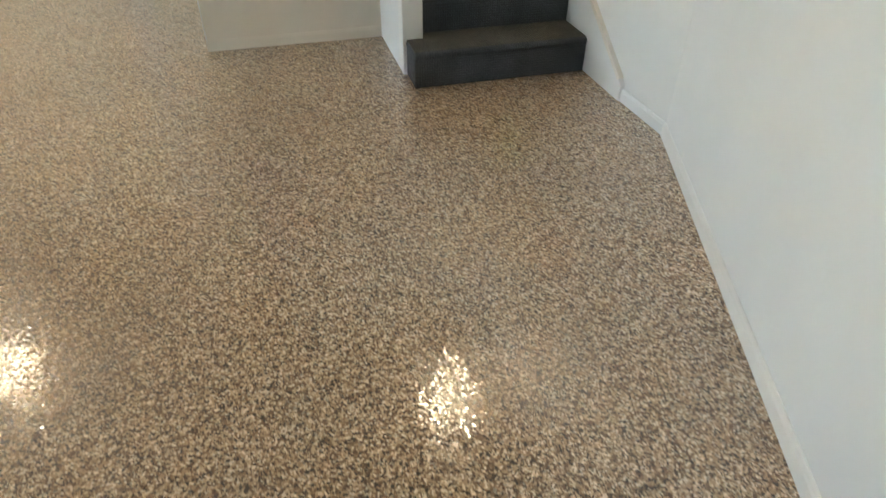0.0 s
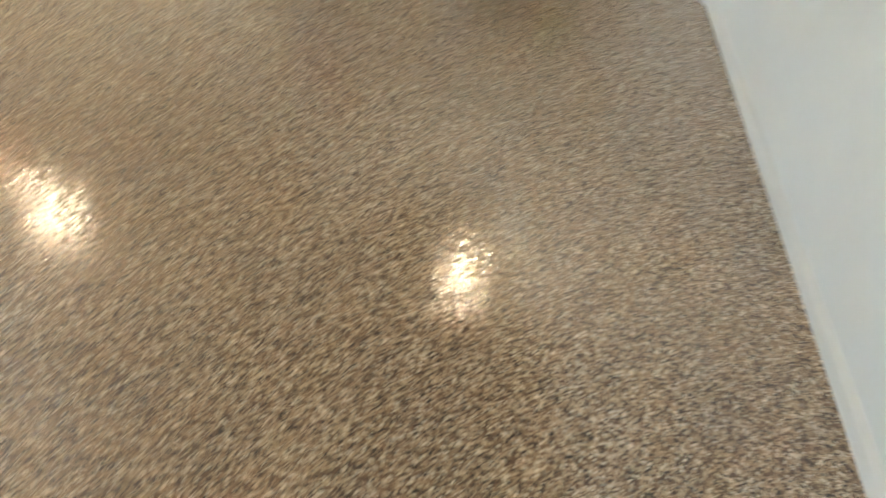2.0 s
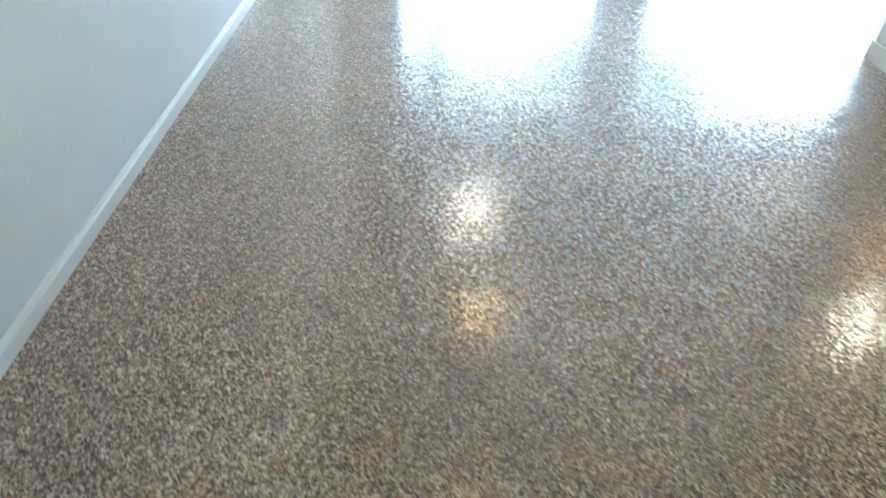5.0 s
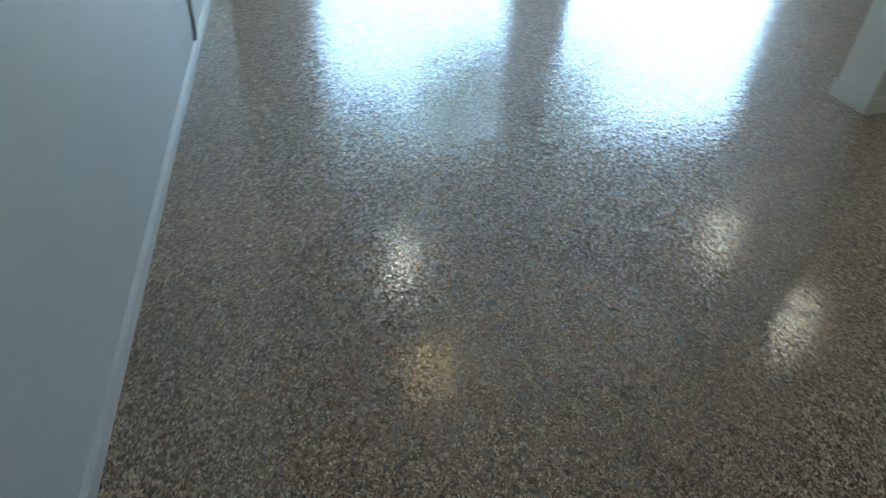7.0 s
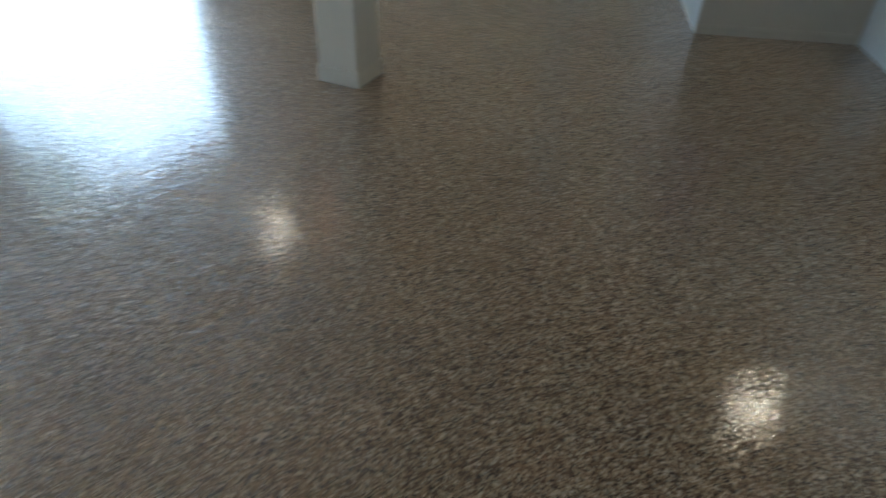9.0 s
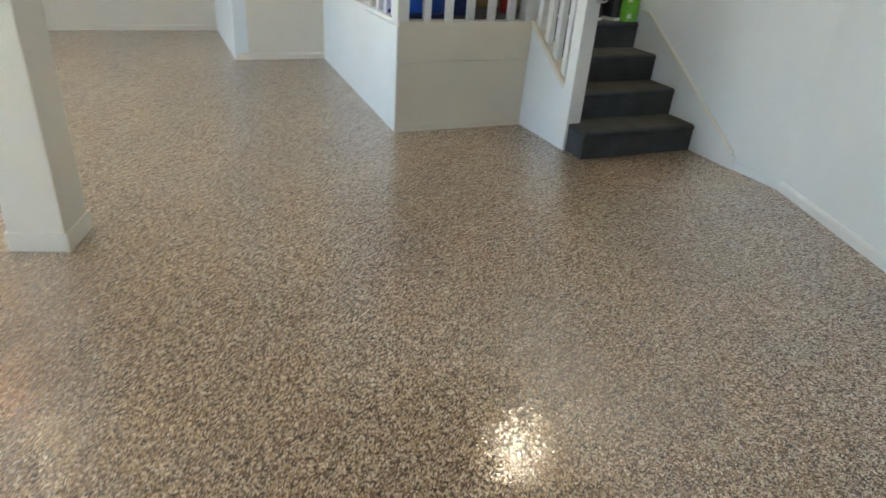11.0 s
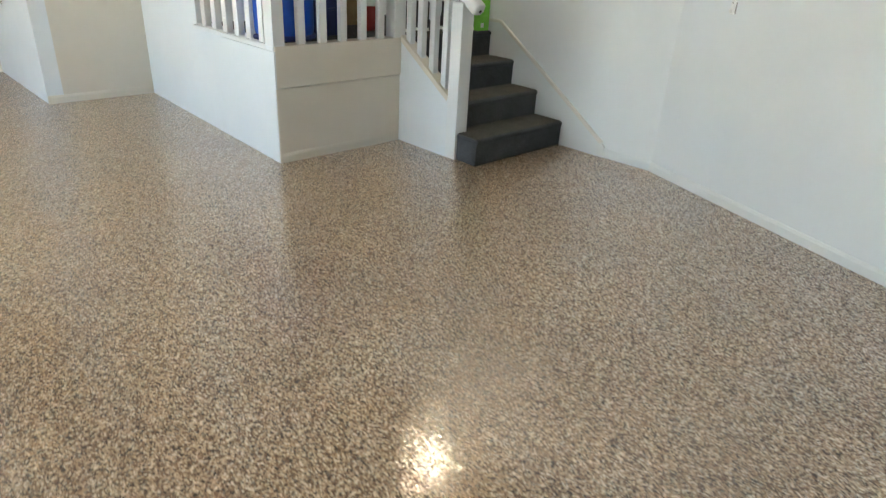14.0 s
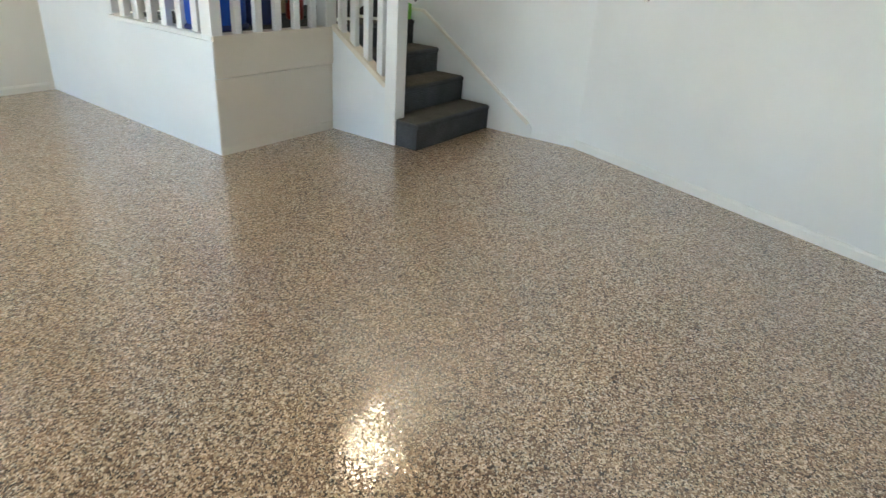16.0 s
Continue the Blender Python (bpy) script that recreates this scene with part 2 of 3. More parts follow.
def skirting(name, a, b, height=0.062, thick=0.012, cut0=0.0, cut1=0.0, mat=None):
    """A moulded baseboard on the face from a to b, standing proud to the right of that way."""
    m, n = along(a, b)
    bm = bmesh.new()
    prof = [(0, 0), (-thick, 0), (-thick, height * 0.74), (-thick * 0.72, height * 0.82), (-thick * 0.6, height * 0.93), (-thick * 0.3, height), (0, height)]
    rings = [[bm.verts.new(m @ Vector((x, y, z))) for y, z in prof] for x in (cut0, n - cut1)]
    k = len(prof)
    for i in range(k):
        bm.faces.new((rings[0][i], rings[0][(i + 1) % k], rings[1][(i + 1) % k], rings[1][i]))
    bm.faces.new(rings[0])
    bm.faces.new(rings[1][::-1])
    return tagged(part(name, bm, mat or TRIM), kind="structure")


def lathe(profile, steps=20, bm=None, m=None):
    bm = bm or bmesh.new()
    m = m or Matrix()
    rings = []
    for r, z in profile:
        rings.append([bm.verts.new(m @ Vector((r * math.cos(2 * math.pi * i / steps), r * math.sin(2 * math.pi * i / steps), z))) for i in range(steps)])
    for a, b in zip(rings, rings[1:]):
        for i in range(steps):
            bm.faces.new((a[i], a[(i + 1) % steps], b[(i + 1) % steps], b[i]))
    bm.faces.new(rings[0][::-1])
    bm.faces.new(rings[-1])
    return bm


def tube(points, radius, steps=8):
    bm = bmesh.new()
    rings = []
    pts = [Vector(p) for p in points]
    for i, p in enumerate(pts):
        d = (pts[min(i + 1, len(pts) - 1)] - pts[max(i - 1, 0)]).normalized()
        q = d.to_track_quat("Z", "Y").to_matrix()
        rings.append([bm.verts.new(p + q @ Vector((radius * math.cos(2 * math.pi * k / steps), radius * math.sin(2 * math.pi * k / steps), 0))) for k in range(steps)])
    for a, b in zip(rings, rings[1:]):
        for k in range(steps):
            bm.faces.new((a[k], a[(k + 1) % steps], b[(k + 1) % steps], b[k]))
    bm.faces.new(rings[0][::-1])
    bm.faces.new(rings[-1])
    return bm


# ---- setting ----
KINK = Vector((0.922, -0.732, 0)) - U * 0.013
KINK_U = (KINK - O).dot(U)
CORNER = LEFT(KINK_U)
BOX_L, BOX_Y = -0.99, 0.786
BOX_BACK = 3.096
FAR_L = -1.72
FAR_Y = 4.62
BACK_Y = 1.95
far_v = (FAR_Y - (O + U * DOOR_U).y) / V.y
DOOR_END = G(DOOR_U, far_v)

floor_bm = bmesh.new()
outline = [CORNER - U * 0.1 - V * 0.1, Vector((1.1, -0.9, 0)), Vector((1.1, 0.4, 0)), Vector((1.1, FAR_Y + 0.2, 0)), Vector((DOOR_END.x - 0.2, FAR_Y + 0.2, 0)), G(DOOR_U + 0.12, far_v), G(DOOR_U + 0.12, -0.1)]
prism([(p.x, p.y) for p in outline], -0.12, 0.0, floor_bm)
floor = tagged(part("floor", floor_bm, FLOOR), kind="structure")
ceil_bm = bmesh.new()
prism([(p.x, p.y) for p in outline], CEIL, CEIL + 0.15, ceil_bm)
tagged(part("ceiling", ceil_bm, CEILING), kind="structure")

wall("wall_long", KINK, CORNER, 0, CEIL)
wall("wall_left", CORNER, LEFT(DOOR_U), 0, CEIL)
wall("wall_stair", (0.915, 2.1, 0), KINK, 0, CEIL)
# far wall and closet front take the shaded tint, closet side the daylit one
wall("wall_far", (FAR_L, FAR_Y, 0), (DOOR_END.x, FAR_Y, 0), 0, CEIL, -0.12, SHADED_PAINT)
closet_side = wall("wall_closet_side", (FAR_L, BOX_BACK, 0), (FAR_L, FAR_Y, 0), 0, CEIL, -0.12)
wall("wall_closet_front", (BOX_L + 0.1, BOX_BACK, 0), (FAR_L + 0.12, BOX_BACK, 0), 0, CEIL, -0.12, SHADED_PAINT)

# garage door wall with its two openings
DOORS = [(0.66, 2.45), (3.00, 5.25)]
LINTEL = 2.02
dm, dn = along(G(DOOR_U, 0), G(DOOR_U, far_v))
spans = [(0.0, DOORS[0][0]), (DOORS[0][1], DOORS[1][0]), (DOORS[1][1], dn)]
dbm = bmesh.new()
for s0, s1 in spans:
    box(s0, 0, 0, s1, 0.15, CEIL, 0.0, dbm, dm)
for s0, s1 in DOORS:
    box(s0, 0, LINTEL, s1, 0.15, CEIL, 0.0, dbm, dm)
tagged(part("wall_doors", dbm, DAYLIT_PAINT), kind="structure")

# unseen slab added over the door openings to keep sun off the floor
sun_block = box(0.0, 0.15, 2.52, dn, 0.88, 2.62, 0.004, None, dm)
box(0.0, 0.88, 2.48, dn, 0.905, 2.66, 0.003, sun_block, dm)
tagged(part("sun_block_slab", sun_block, TRIM), kind="structure")

# skirtings
skirting("baseboard_long", KINK, CORNER)
skirting("baseboard_left", CORNER, LEFT(DOOR_U))
skirting("baseboard_short", (0.922, -0.372, 0), KINK, 0.062, 0.007, mat=DAYLIT_PAINT)
skirting("baseboard_far", (DOOR_END.x, FAR_Y, 0), (FAR_L, FAR_Y, 0), mat=SHADED_PAINT)
skirting("baseboard_closet", (FAR_L, BOX_BACK, 0), (BOX_L + 0.08, BOX_BACK, 0), mat=SHADED_PAINT)

# column
cm = Matrix.Translation((-2.851, -0.448, 0)) @ Matrix.Rotation(radians(72.2), 4, "Z")
COL = 0.222
column = tagged(empty("column"), "white painted square column with a baseboard wrap", "column", kind="structure")
part("shaft", box(0, 0, 0, COL, COL, CEIL, 0.004, None, cm), COLUMN_PAINT, column)
for i, (x0, y0, x1, y1) in enumerate([(-0.009, -0.009, COL + 0.009, 0.0), (-0.009, COL, COL + 0.009, COL + 0.009), (-0.009, 0.0, 0.0, COL), (COL, 0.0, COL + 0.009, COL)]):
    part("base_board", box(x0, y0, 0, x1, y1, 0.085, 0.003, None, cm), COLUMN_PAINT, column)

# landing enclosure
# the front has its warm shade in the paint, the side its daylight
wall("wall_landing_front", (0.0, BOX_Y, 0), (BOX_L + 0.005, BOX_Y, 0), 0, 0.467, -0.1, SHADED_PAINT)
wall("wall_landing_band", (0.0, BOX_Y - 0.011, 0), (BOX_L + 0.005, BOX_Y - 0.011, 0), 0.474, LANDING, -0.1, SHADED_PAINT)
side_bm = prism([(BOX_L, BOX_Y + 0.006), (BOX_L + 0.1, BOX_BACK), (BOX_L + 0.2, BOX_BACK), (BOX_L + 0.1, BOX_Y + 0.006)], 0, LANDING)
tagged(part("wall_landing_side", side_bm, DAYLIT_PAINT), kind="structure")
wall("wall_side_upper", (BOX_L + 0.05, 1.93, 0), (BOX_L + 0.1, BOX_BACK, 0), LANDING, CEIL, -0.1)
wall("wall_landing_back", (1.0, BACK_Y, 0), (BOX_L + 0.16, BACK_Y, 0), LANDING, CEIL, -0.12)
part_floor = box(BOX_L + 0.1, BOX_Y + 0.1, 0.62, 0.905, BACK_Y, LANDING - 0.004)
tagged(part("landing_floor", part_floor, CARPET), kind="structure")

# stairs
stairs = tagged(empty("staircase"), "short staircase covered in dark grey carpet", "stairs")
for i in range(4):
    y0, z1 = i * RUN, (i + 1) * RISE
    x0 = 0.0 if i == 0 else 0.072
    part("riser", box(x0, y0 + 0.012, z1 - RISE, STAIR_W, y0 + 0.05, z1 - 0.03, 0.004), CARPET, stairs)
    part("tread", box(x0, y0, z1 - 0.036, STAIR_W, y0 + RUN + 0.045, z1, 0.014), CARPET, stairs)
    # thin top layer in the lamp-lit tint
    part("tread_lit_top", box(x0 + 0.004, y0 + 0.022, z1 - 0.01, STAIR_W - 0.004, y0 + RUN + 0.02, z1 + 0.002, 0.001), CARPET_LIT, stairs, "carpet pile with warm lamp light in its brownish colour")
part("side", box(0.003, 0.05, 0, 0.05, 0.2, RISE - 0.03, 0.004), CARPET, stairs)

# raised seam strips on the side of the landing
tagged(part("trim_seam", box(BOX_L - 0.006, BOX_Y - 0.009, 0.474, BOX_L + 0.02, 1.45, LANDING - 0.03, 0.001), DAYLIT_PAINT), kind="structure")
skirting("baseboard_landing", (BOX_L, BOX_Y, 0), (-0.02, BOX_Y, 0), 0.06, 0.007, mat=SHADED_PAINT)
skirting("baseboard_back", (BOX_L + 0.2, BACK_Y, 0), (0.9, BACK_Y, 0), 0.09).location.z = LANDING
tagged(part("trim_sill", box(BOX_L + 0.07, BOX_Y - 0.004, LANDING - 0.028, -0.07, BOX_Y + 0.1, LANDING - 0.002, 0.005), TRIM), kind="structure")
tagged(part("trim_sill_side", box(BOX_L + 0.002, BOX_Y + 0.1, LANDING - 0.03, BOX_L + 0.1, 1.9, LANDING - 0.002, 0.005), TRIM), kind="structure")

# closed string under the stair railing, cut to the slope of the stairs
SLOPE = 0.66


def string_z(y):
    return 0.40 + SLOPE * (y - 0.29)


sbm = bmesh.new()
ys = [(0.285, 0.0), (BOX_Y, 0.0), (BOX_Y, string_z(BOX_Y)), (0.285, string_z(0.285))]
lo = [sbm.verts.new((-0.014, y, z)) for y, z in ys]
hi = [sbm.verts.new((0.072, y, z)) for y, z in ys]
sbm.faces.new(lo[::-1]), sbm.faces.new(hi)
for i in range(4):
    sbm.faces.new((lo[i], lo[(i + 1) % 4], hi[(i + 1) % 4], hi[i]))
tagged(part("wall_stair_string", sbm, DAYLIT_PAINT), kind="structure")

# skirt board and capping along the stair wall
skirt_pts = [(-0.37, 0.0), (-0.37, 0.075), (-0.34, 0.10), (0.70, 0.80), (2.0, 0.80), (2.0, 0.0)]
kbm = bmesh.new()
lo = [kbm.verts.new((0.908, y, z)) for y, z in skirt_pts]
hi = [kbm.verts.new((0.965, y, z)) for y, z in skirt_pts]
kbm.faces.new(lo), kbm.faces.new(hi[::-1])
for i in range(6):
    kbm.faces.new((lo[i], lo[(i + 1) % 6], hi[(i + 1) % 6], hi[i]))
tagged(part("trim_skirt_board", kbm, DAYLIT_PAINT), kind="structure")
cap = bmesh.new()
for y0, z0, y1, z1 in ((-0.34, 0.10, 0.70, 0.80), (0.70, 0.80, 1.93, 0.80)):
    d = math.hypot(y1 - y0, z1 - z0)
    m = Matrix.Translation((0.898, y0, z0)) @ Matrix.Rotation(math.atan2(z1 - z0, y1 - y0), 4, "X")
    box(0.0075, 0.0, -0.012, 0.06, d, 0.010, 0.002, cap, m)
BEIGE = wall_paint("beige_trim_paint", (0.71, 0.69, 0.65), 0.35, 90.0)
tagged(part("trim_skirt_cap", cap, BEIGE), kind="structure")


# ---- railings ----
RAIL_TOP = LANDING + 0.95


def post(name, x0, y0, x1, y1, z0, z1, parent):
    return part(name, box(x0, y0, z0, x1, y1, z1, 0.004), TRIM, parent)


front = tagged(empty("landing_railing"), "white painted landing railing with square balusters", "railing", "railings of the landing")
post("corner_post", BOX_L - 0.008, BOX_Y - 0.014, BOX_L + 0.07, BOX_Y + 0.085, LANDING, RAIL_TOP + 0.06, front)
post("corner_post", -0.07, BOX_Y - 0.004, 0.03, BOX_Y + 0.09, LANDING, RAIL_TOP + 0.06, front)
for x in (-0.785, -0.629, -0.475, -0.318, -0.170):
    post("baluster", x - 0.025, BOX_Y + 0.01, x + 0.025, BOX_Y + 0.05, LANDING - 0.002, RAIL_TOP, front)
part("top_rail", box(BOX_L + 0.07, BOX_Y - 0.01, RAIL_TOP, -0.07, BOX_Y + 0.075, RAIL_TOP + 0.045, 0.008), TRIM, front)

side = tagged(empty("landing_railing"), "white painted side railing of the landing", "railing", "railings of the landing")
for k in range(6):
    y = 0.982 + 0.158 * k
    post("baluster", BOX_L + 0.03, y - 0.029, BOX_L + 0.075, y + 0.029, LANDING - 0.002, RAIL_TOP, side)
part("top_rail", box(BOX_L + 0.005, BOX_Y + 0.085, RAIL_TOP, BOX_L + 0.085, 1.93, RAIL_TOP + 0.045, 0.008), TRIM, side)

stair_rail = tagged(empty("stair_railing"), "white painted stair railing with newel post and sloping handrail", "railing")
post("newel_post", -0.016, 0.195, 0.088, 0.29, 0.0, 1.0, stair_rail)
for y in (0.365, 0.487, 0.610, 0.725):
    post("baluster", 0.006, y - 0.024, 0.052, y + 0.024, string_z(y) - 0.005, 1.0 + SLOPE * (y - 0.2), stair_rail)


def sloped(x0, x1, y0, y1, z_at, below, above, bevel):
    d = (y1 - y0) * math.hypot(1, SLOPE)
    m = Matrix.Translation((0, y0, z_at)) @ Matrix.Rotation(math.atan(SLOPE), 4, "X")
    return box(x0, 0, -below, x1, d, above, bevel, None, m)


part("bottom_rail", sloped(-0.017, 0.074, 0.288, BOX_Y, string_z(0.285), 0.022, 0.014, 0.005), SHADED_PAINT, stair_rail)
handrail = smooth(part("handrail", sloped(-0.005, 0.078, 0.10, BOX_Y, 0.955, 0.035, 0.045, 0.022), TRIM, stair_rail))
part("screw_cap", lathe([(0.011, 0.0), (0.010, 0.004), (0.004, 0.006)], 12, None, Matrix.Translation((0.036, 0.098, 0.957)) @ Matrix.Rotation(math.atan(SLOPE), 4, "X") @ Matrix.Rotation(radians(90), 4, "X")), BLACK, handrail, "dark screw hole")

# ---- things on the landing ----
drum = tagged(empty("storage_drum"), "round blue plastic drum standing on the landing", "drum")
dmx = Matrix.Translation((-0.735, 1.10, LANDING)) @ Matrix.Diagonal((0.8, 0.8, 1.0, 1.0))
smooth(part("barrel", lathe([(0.20, 0.0), (0.235, 0.02), (0.245, 0.06), (0.25, 0.40), (0.262, 0.41), (0.262, 0.44), (0.25, 0.45), (0.25, 0.78), (0.22, 0.84)], 40, None, dmx), BLUE, drum))
smooth(part("lid", lathe([(0.235, 0.84), (0.25, 0.845), (0.25, 0.875), (0.2, 0.885)], 40, None, dmx), NAVY, drum, "dark blue lid"))
smooth(part("base_ring", lathe([(0.255, 0.0), (0.262, 0.008), (0.262, 0.022), (0.25, 0.03)], 40, None, dmx), NAVY, drum, "dark blue base ring"))

# added navy box, gives the gap right of the drum its dark tone
crate = tagged(empty("navy_box"), "dark navy box added beside the blue drum", "crate")
part("tub", box(-0.50, 1.02, LANDING, -0.335, 1.34, LANDING + 0.46, 0.012), NAVY, crate)
part("lid", box(-0.508, 1.01, LANDING + 0.461, -0.327, 1.35, LANDING + 0.49, 0.008), NAVY, crate)
for z in (0.16, 0.30):
    part("rib", box(-0.505, 1.012, LANDING + z, -0.33, 1.348, LANDING + z + 0.018, 0.004), NAVY, crate)

cylinder = tagged(empty("fire_extinguisher"), "red fire extinguisher with a white label on the landing", "extinguisher")
fm = Matrix.Translation((0.0, 1.17, LANDING))
smooth(part("bottle", lathe([(0.05, 0.0), (0.062, 0.01), (0.064, 0.03), (0.064, 0.33), (0.055, 0.37), (0.03, 0.395), (0.022, 0.41)], 24, None, fm), RED, cylinder))
smooth(part("label", lathe([(0.0645, 0.17), (0.0652, 0.172), (0.0652, 0.27), (0.0645, 0.272)], 24, None, fm), PAPER, cylinder, "white paper label"))
part("valve", box(-0.02, -0.02, 0.405, 0.02, 0.02, 0.45, 0.004, None, fm), METAL, cylinder)
part("lever", box(-0.012, -0.10, 0.452, 0.012, 0.03, 0.464, 0.003, None, fm), BLACK, cylinder, "black lever")
smooth(part("hose", tube([fm @ Vector(p) for p in ((0, -0.02, 0.43), (-0.05, -0.05, 0.42), (-0.075, -0.04, 0.36), (-0.078, -0.02, 0.25), (-0.076, 0.0, 0.12))], 0.010), BLACK, cylinder, "black rubber hose"))

TAPE = speckled("packing_tape", (0.36, 0.29, 0.17), 0.3, 30.0, 0.1)
carton = tagged(empty("cardboard_box"), "tall brown cardboard box on the landing floor", "box")
part("body", box(-0.34, 1.45, LANDING, 0.30, 1.78, LANDING + 0.42, 0.004), CARD, carton)
for x0, x1 in ((-0.34, -0.022), (-0.018, 0.30)):
    part("flap", box(x0, 1.45, LANDING + 0.421, x1, 1.78, LANDING + 0.425, 0.001), CARD, carton)
part("tape", box(-0.045, 1.449, LANDING + 0.36, 0.005, 1.785, LANDING + 0.4275, 0.0005), TAPE, carton, "strip of pale tape")

TEAL = speckled("teal_plastic", (0.01, 0.16, 0.15), 0.35, 20.0)
jug = tagged(empty("bottle"), "small teal plastic bottle on the landing floor", "bottle")
jm = Matrix.Translation((0.42, 1.80, LANDING))
smooth(part("body", lathe([(0.045, 0.0), (0.05, 0.01), (0.05, 0.15), (0.035, 0.19), (0.016, 0.21)], 20, None, jm), TEAL, jug))
smooth(part("cap", lathe([(0.018, 0.208), (0.018, 0.235), (0.012, 0.24)], 14, None, jm), BLACK, jug, "black screw cap"))


def green_pack(z, turn):
    pack = tagged(empty("green_box"), "small bright green carton with white marks, stacked on the landing", "box", "stack of green cartons")
    m = Matrix.Translation((0.838, 0.875, z)) @ Matrix.Rotation(radians(turn), 4, "Z")
    part("carton", box(-0.058, -0.07, 0, 0.058, 0.07, 0.112, 0.003, None, m), GREEN, pack)
    part("mark", box(-0.042, -0.0712, 0.025, -0.006, -0.0700, 0.058, 0.0, None, m), PAPER, pack, "white printed mark")
    return pack


green_pack(LANDING, 4)
green_pack(LANDING + 0.1125, -3)


def boot(x, y, turn):
    thing = tagged(empty("boot"), "black ankle boot with a pale sole standing on the landing", "boot", "boots on the landing")
    m = Matrix.Translation((x, y, LANDING)) @ Matrix.Rotation(radians(turn), 4, "Z")
    outline = [(-0.035, -0.13), (0.03, -0.13), (0.042, -0.09), (0.038, 0.0), (0.048, 0.07), (0.035, 0.125), (0.0, 0.145), (-0.035, 0.125), (-0.047, 0.06), (-0.036, 0.0), (-0.042, -0.09)]
    part("sole", prism(outline, 0.0, 0.025, None, m, 0.003), PAPER, thing, "pale rubber sole")
    bm = bmesh.new()
    rings = []
    for z, k, back in ((0.024, 0.97, 1.0), (0.05, 0.93, 0.95), (0.075, 0.80, 0.62), (0.10, 0.78, 0.20), (0.15, 0.80, 0.05), (0.205, 0.86, 0.08)):
        rings.append([bm.verts.new(m @ Vector((px * k, max(-0.128, py * back if py > 0 else py) , z))) for px, py in outline])
    for a, b in zip(rings, rings[1:]):
        for i in range(len(outline)):
            bm.faces.new((a[i], a[(i + 1) % len(outline)], b[(i + 1) % len(outline)], b[i]))
    bm.faces.new(rings[-1])
    smooth(part("upper", bm, BLACK, thing))
    for i in range(3):
        part("lace", box(-0.022, 0.035 + 0.018 * i, 0.066 - 0.004 * i, 0.022, 0.041 + 0.018 * i, 0.073 - 0.004 * i, 0.002, None, m), PAPER, thing, "white lace")
    return thing


boot(0.715, 0.965, 12)
boot(0.60, 0.985, -6)
boot(0.36, 1.08, 8)
boot(0.24, 1.10, -4)

# added black slab, darkens the landing floor seen between the stair balusters
dark_slab = tagged(empty("dark_slab"), "black ribbed slab added to darken the landing floor", "mat")
part("pad", box(0.12, 1.24, LANDING - 0.004, 0.84, 1.72, LANDING + 0.010, 0.004), BLACK, dark_slab)
for k in range(9):
    part("rib", box(0.15 + 0.08 * k, 1.26, LANDING + 0.0095, 0.178 + 0.08 * k, 1.70, LANDING + 0.016, 0.002), BLACK, dark_slab)

# ---- small fixtures ----
# wall hook on the long wall
hook = tagged(empty("wall_hook"), "small white hook with a metal clip on the wall", "hook")
hu = (Vector((0.78, -1.11, 0)) - O).dot(V)
hm = Matrix.Translation(G(KINK_U, hu, 1.08)) @ Matrix.Rotation(math.atan2(U.y, U.x), 4, "Z")
part("plate", box(0.0, -0.018, -0.034, 0.018, 0.010, 0.046, 0.006, None, hm), PORCELAIN, hook)
part("clip", box(0.0, 0.0102, -0.030, 0.008, 0.0145, 0.030, 0.0015, None, hm), METAL, hook, "dark metal clip")
smooth(part("prong", tube([hm @ Vector(p) for p in ((0.014, -0.004, -0.012), (0.020, -0.004, -0.022), (0.027, -0.004, -0.020), (0.029, -0.004, -0.006))], 0.006), PORCELAIN, hook))
part("screw", lathe([(0.004, 0.0), (0.003, 0.002)], 8, None, hm @ Matrix.Translation((0.018, -0.004, 0.026)) @ Matrix.Rotation(radians(90), 4, "Y")), METAL, hook)

# loose cable hanging down the left wall
cv = [(0.02, CEIL - 0.02), (0.02, 1.2), (0.016, 0.6), (0.02, 0.3), (0.012, 0.16), (0.0, 0.095), (-0.035, 0.082)]
cable = smooth(part("cable", tube([LEFT(-0.057 + du, 0.012, z) for du, z in cv], 0.008), GREYCABLE))
tagged(cable, "dark grey cable hanging down the white wall", "cable")

# lever handle on the closet wall
lever = empty("door_handle")
lever.parent = closet_side
lever["label"] = "dark metal lever handle"
lm = Matrix.Translation((FAR_L, 3.97, 0.69)) @ Matrix.Rotation(radians(-90), 4, "Y")
smooth(part("rose", lathe([(0.026, 0.0), (0.026, 0.006), (0.012, 0.012), (0.010, 0.04)], 20, None, lm), METAL, lever))
part("grip", box(FAR_L - 0.052, 3.87, 0.682, FAR_L - 0.038, 3.985, 0.698, 0.004), METAL, lever)


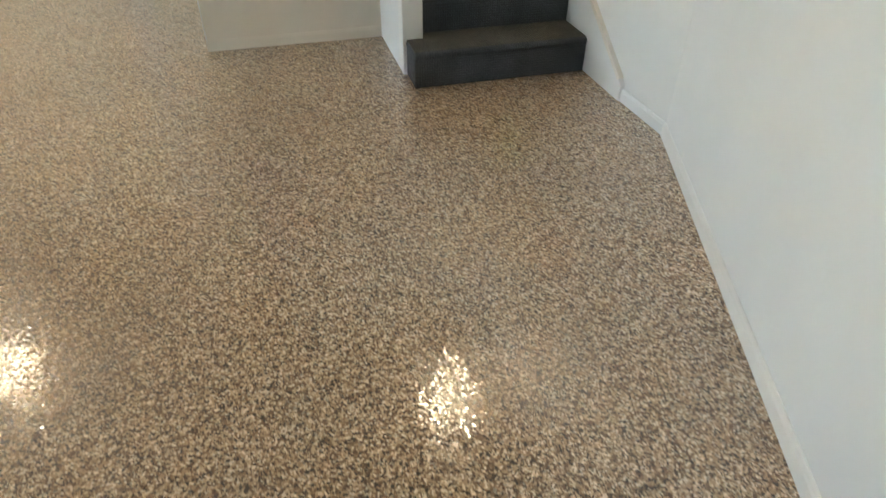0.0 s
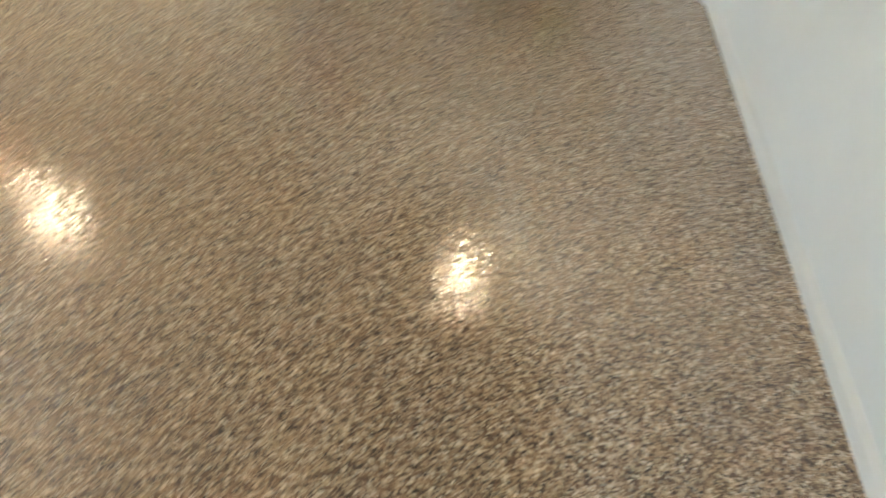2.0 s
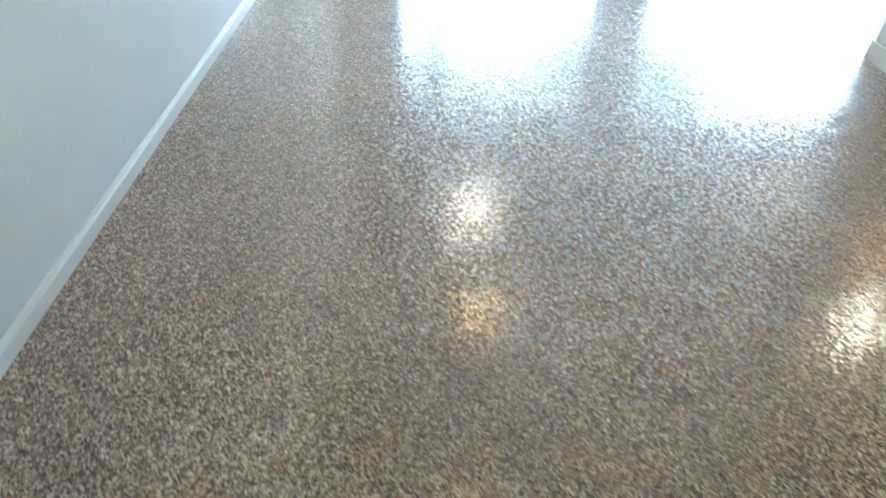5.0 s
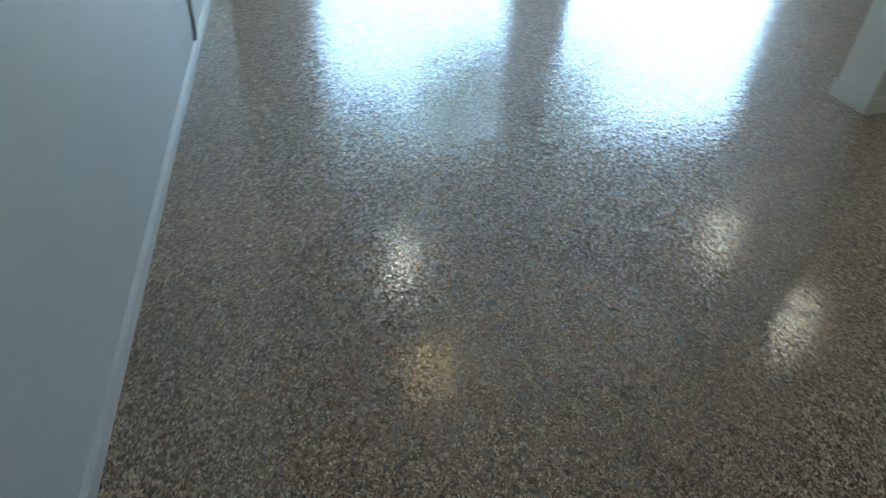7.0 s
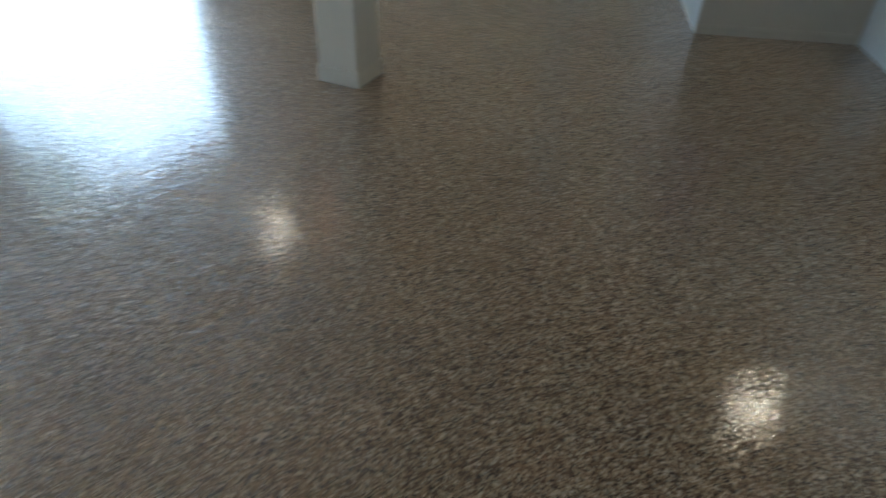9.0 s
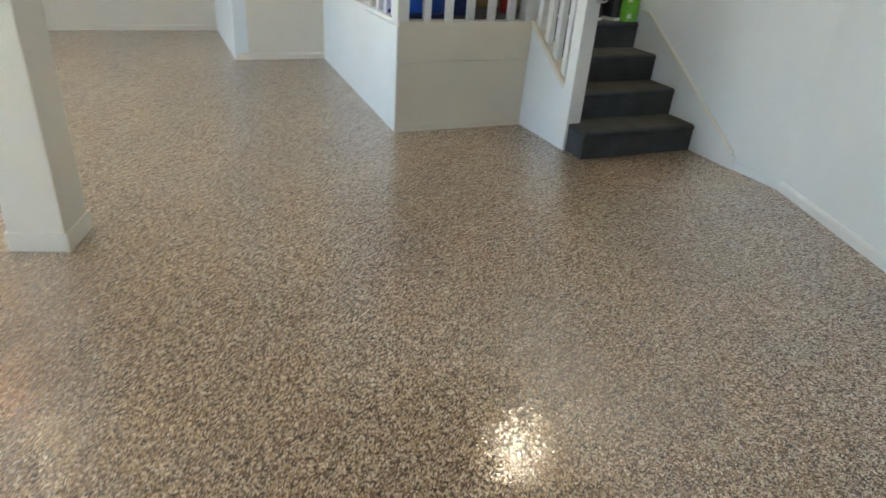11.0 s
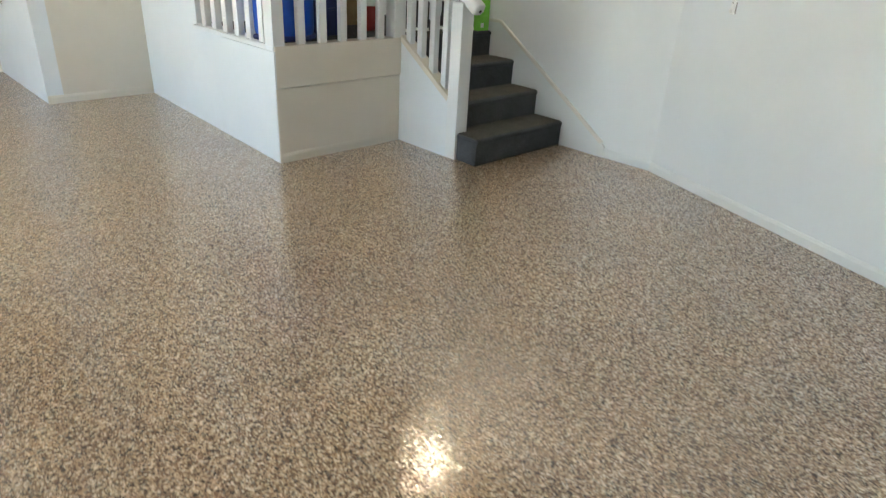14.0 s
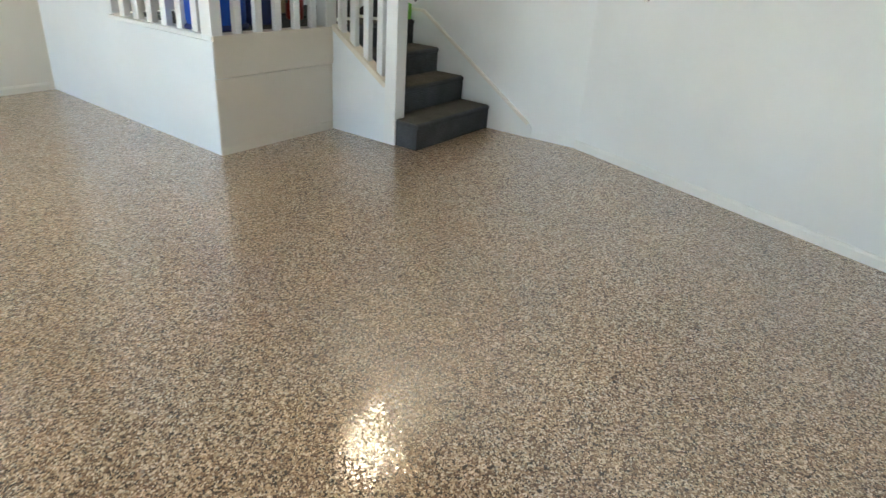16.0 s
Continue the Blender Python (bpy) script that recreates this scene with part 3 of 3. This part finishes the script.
def ceiling_bulb(x, y, glass, size=1.0):
    warm = glass in (BULB_WARM, BULB_FAINT)
    lamp = tagged(empty("ceiling_light"), "bare warm bulb in a dim ceiling holder" if warm else "bare lit bulb in a porcelain ceiling holder", "ceiling light", "bulbs on the ceiling")
    m = Matrix.Translation((x, y, CEIL))
    smooth(part("holder", lathe([(0.055, 0.0), (0.055, -0.012), (0.032, -0.03), (0.024, -0.05)], 20, None, m), PORCELAIN, lamp))
    r = 0.038 * size
    prof = [(0.014, -0.048)] + [(r * math.sin(radians(d)), -0.045 - r + r * math.cos(radians(d))) for d in (24, 45, 70, 95, 120, 145, 172)]
    smooth(part("bulb", lathe(prof, 16, None, m), glass, lamp, "glowing warm glass bulb" if warm else "glowing white glass bulb"))
    return lamp


for x, y, glass in ((0.40, 0.72, BULB), (-3.56, 2.22, BULB), (-4.83, 2.69, BULB_DIM), (-6.39, -0.87, BULB_DIM), (-4.95, -1.40, BULB_WARM), (-4.30, 3.22, BULB_FAINT)):
    ceiling_bulb(x, y, glass)

# ---- outside ----
drive = [G(DOOR_U + 0.12, -0.6), G(DOOR_U + 0.12, far_v), G(DOOR_U + 14, far_v), G(DOOR_U + 14, -0.6)]
tagged(part("pavement", prism([(p.x, p.y) for p in drive], -0.13, -0.02), CONCRETE), kind="structure")

tagged(part("ground", box(-60, -60, -0.4, 60, 60, -0.13), GROUND), kind="structure")

# ---- outside tree ----
BARK = speckled("bark", (0.13, 0.095, 0.065), 0.9, 18.0, 0.35, 0.0, 0.01)
LEAF = speckled("leaf", (0.10, 0.14, 0.055), 0.55, 2.5, 0.35)


def garden_tree(x, y, crown_z, spread, tall, seed, leaves=60):
    rnd = random.Random(seed)
    tree = tagged(empty("tree"), "leafy shade tree beside the concrete driveway", "tree", "trees by the driveway")
    base = Vector((x, y, -0.14))
    top = Vector((x + 0.15, y - 0.1, crown_z))
    tb = bmesh.new()

    def limb(a, b, r0, r1, steps=7):
        n = 5
        rings = []
        side = Vector((rnd.uniform(-1, 1), rnd.uniform(-1, 1), 0)) * (b - a).length * 0.06
        for i in range(n + 1):
            f = i / n
            c = a.lerp(b, f) + side * math.sin(math.pi * f)
            q = (b - a).to_track_quat("Z", "Y").to_matrix()
            rad = r0 + (r1 - r0) * f
            rings.append([tb.verts.new(c + q @ Vector((rad * math.cos(2 * math.pi * k / steps), rad * math.sin(2 * math.pi * k / steps), 0))) for k in range(steps)])
        for lo_ring, hi_ring in zip(rings, rings[1:]):
            for k in range(steps):
                tb.faces.new((lo_ring[k], lo_ring[(k + 1) % steps], hi_ring[(k + 1) % steps], hi_ring[k]))

    limb(base, top, 0.17, 0.09)
    tips = []
    for i in range(9):
        a = 2 * math.pi * i / 9 + rnd.uniform(-0.3, 0.3)
        rise = rnd.uniform(-0.15, 0.9)
        end = top + Vector((math.cos(a) * spread * rnd.uniform(0.5, 0.85), math.sin(a) * spread * rnd.uniform(0.5, 0.85), tall * rise * 0.5))
        start = base.lerp(top, rnd.uniform(0.62, 1.0))
        limb(start, end, 0.06, 0.015, 5)
        tips += [end, start.lerp(end, 0.65)]
    tips.append(top + Vector((0, 0, tall * 0.5)))
    smooth(part("trunk", tb, BARK, tree))
    lb = bmesh.new()
    for tip in tips:
        for _ in range(leaves):
            d = Vector((rnd.gauss(0, 1), rnd.gauss(0, 1), rnd.gauss(0, 0.8)))
            c = tip + d * 0.45
            if c.z < crown_z - 0.45:
                continue
            m = Matrix.Translation(c) @ Euler((rnd.uniform(0, 6.3), rnd.uniform(0, 6.3), rnd.uniform(0, 6.3))).to_matrix().to_4x4()
            w, n = rnd.uniform(0.045, 0.08), rnd.uniform(0.11, 0.19)
            v = [lb.verts.new(m @ Vector(q)) for q in ((0, -n, 0), (w, 0, 0.02), (0, n, 0), (-w, 0, 0.02))]
            lb.faces.new((v[0], v[1], v[2]))
            lb.faces.new((v[0], v[2], v[3]))
    crown = part("crown", lb, LEAF, tree, "dense green leaves with gaps")
    crown["kind"] = "stuff"
    return tree


for u, v, crown_z, spread, tall, seed in ((7.0, 4.3, 3.75, 2.2, 3.4, 7), (8.6, 0.9, 5.2, 2.3, 3.2, 11)):
    spot = G(u, v)
    garden_tree(spot.x, spot.y, crown_z, spread, tall, seed, 100)
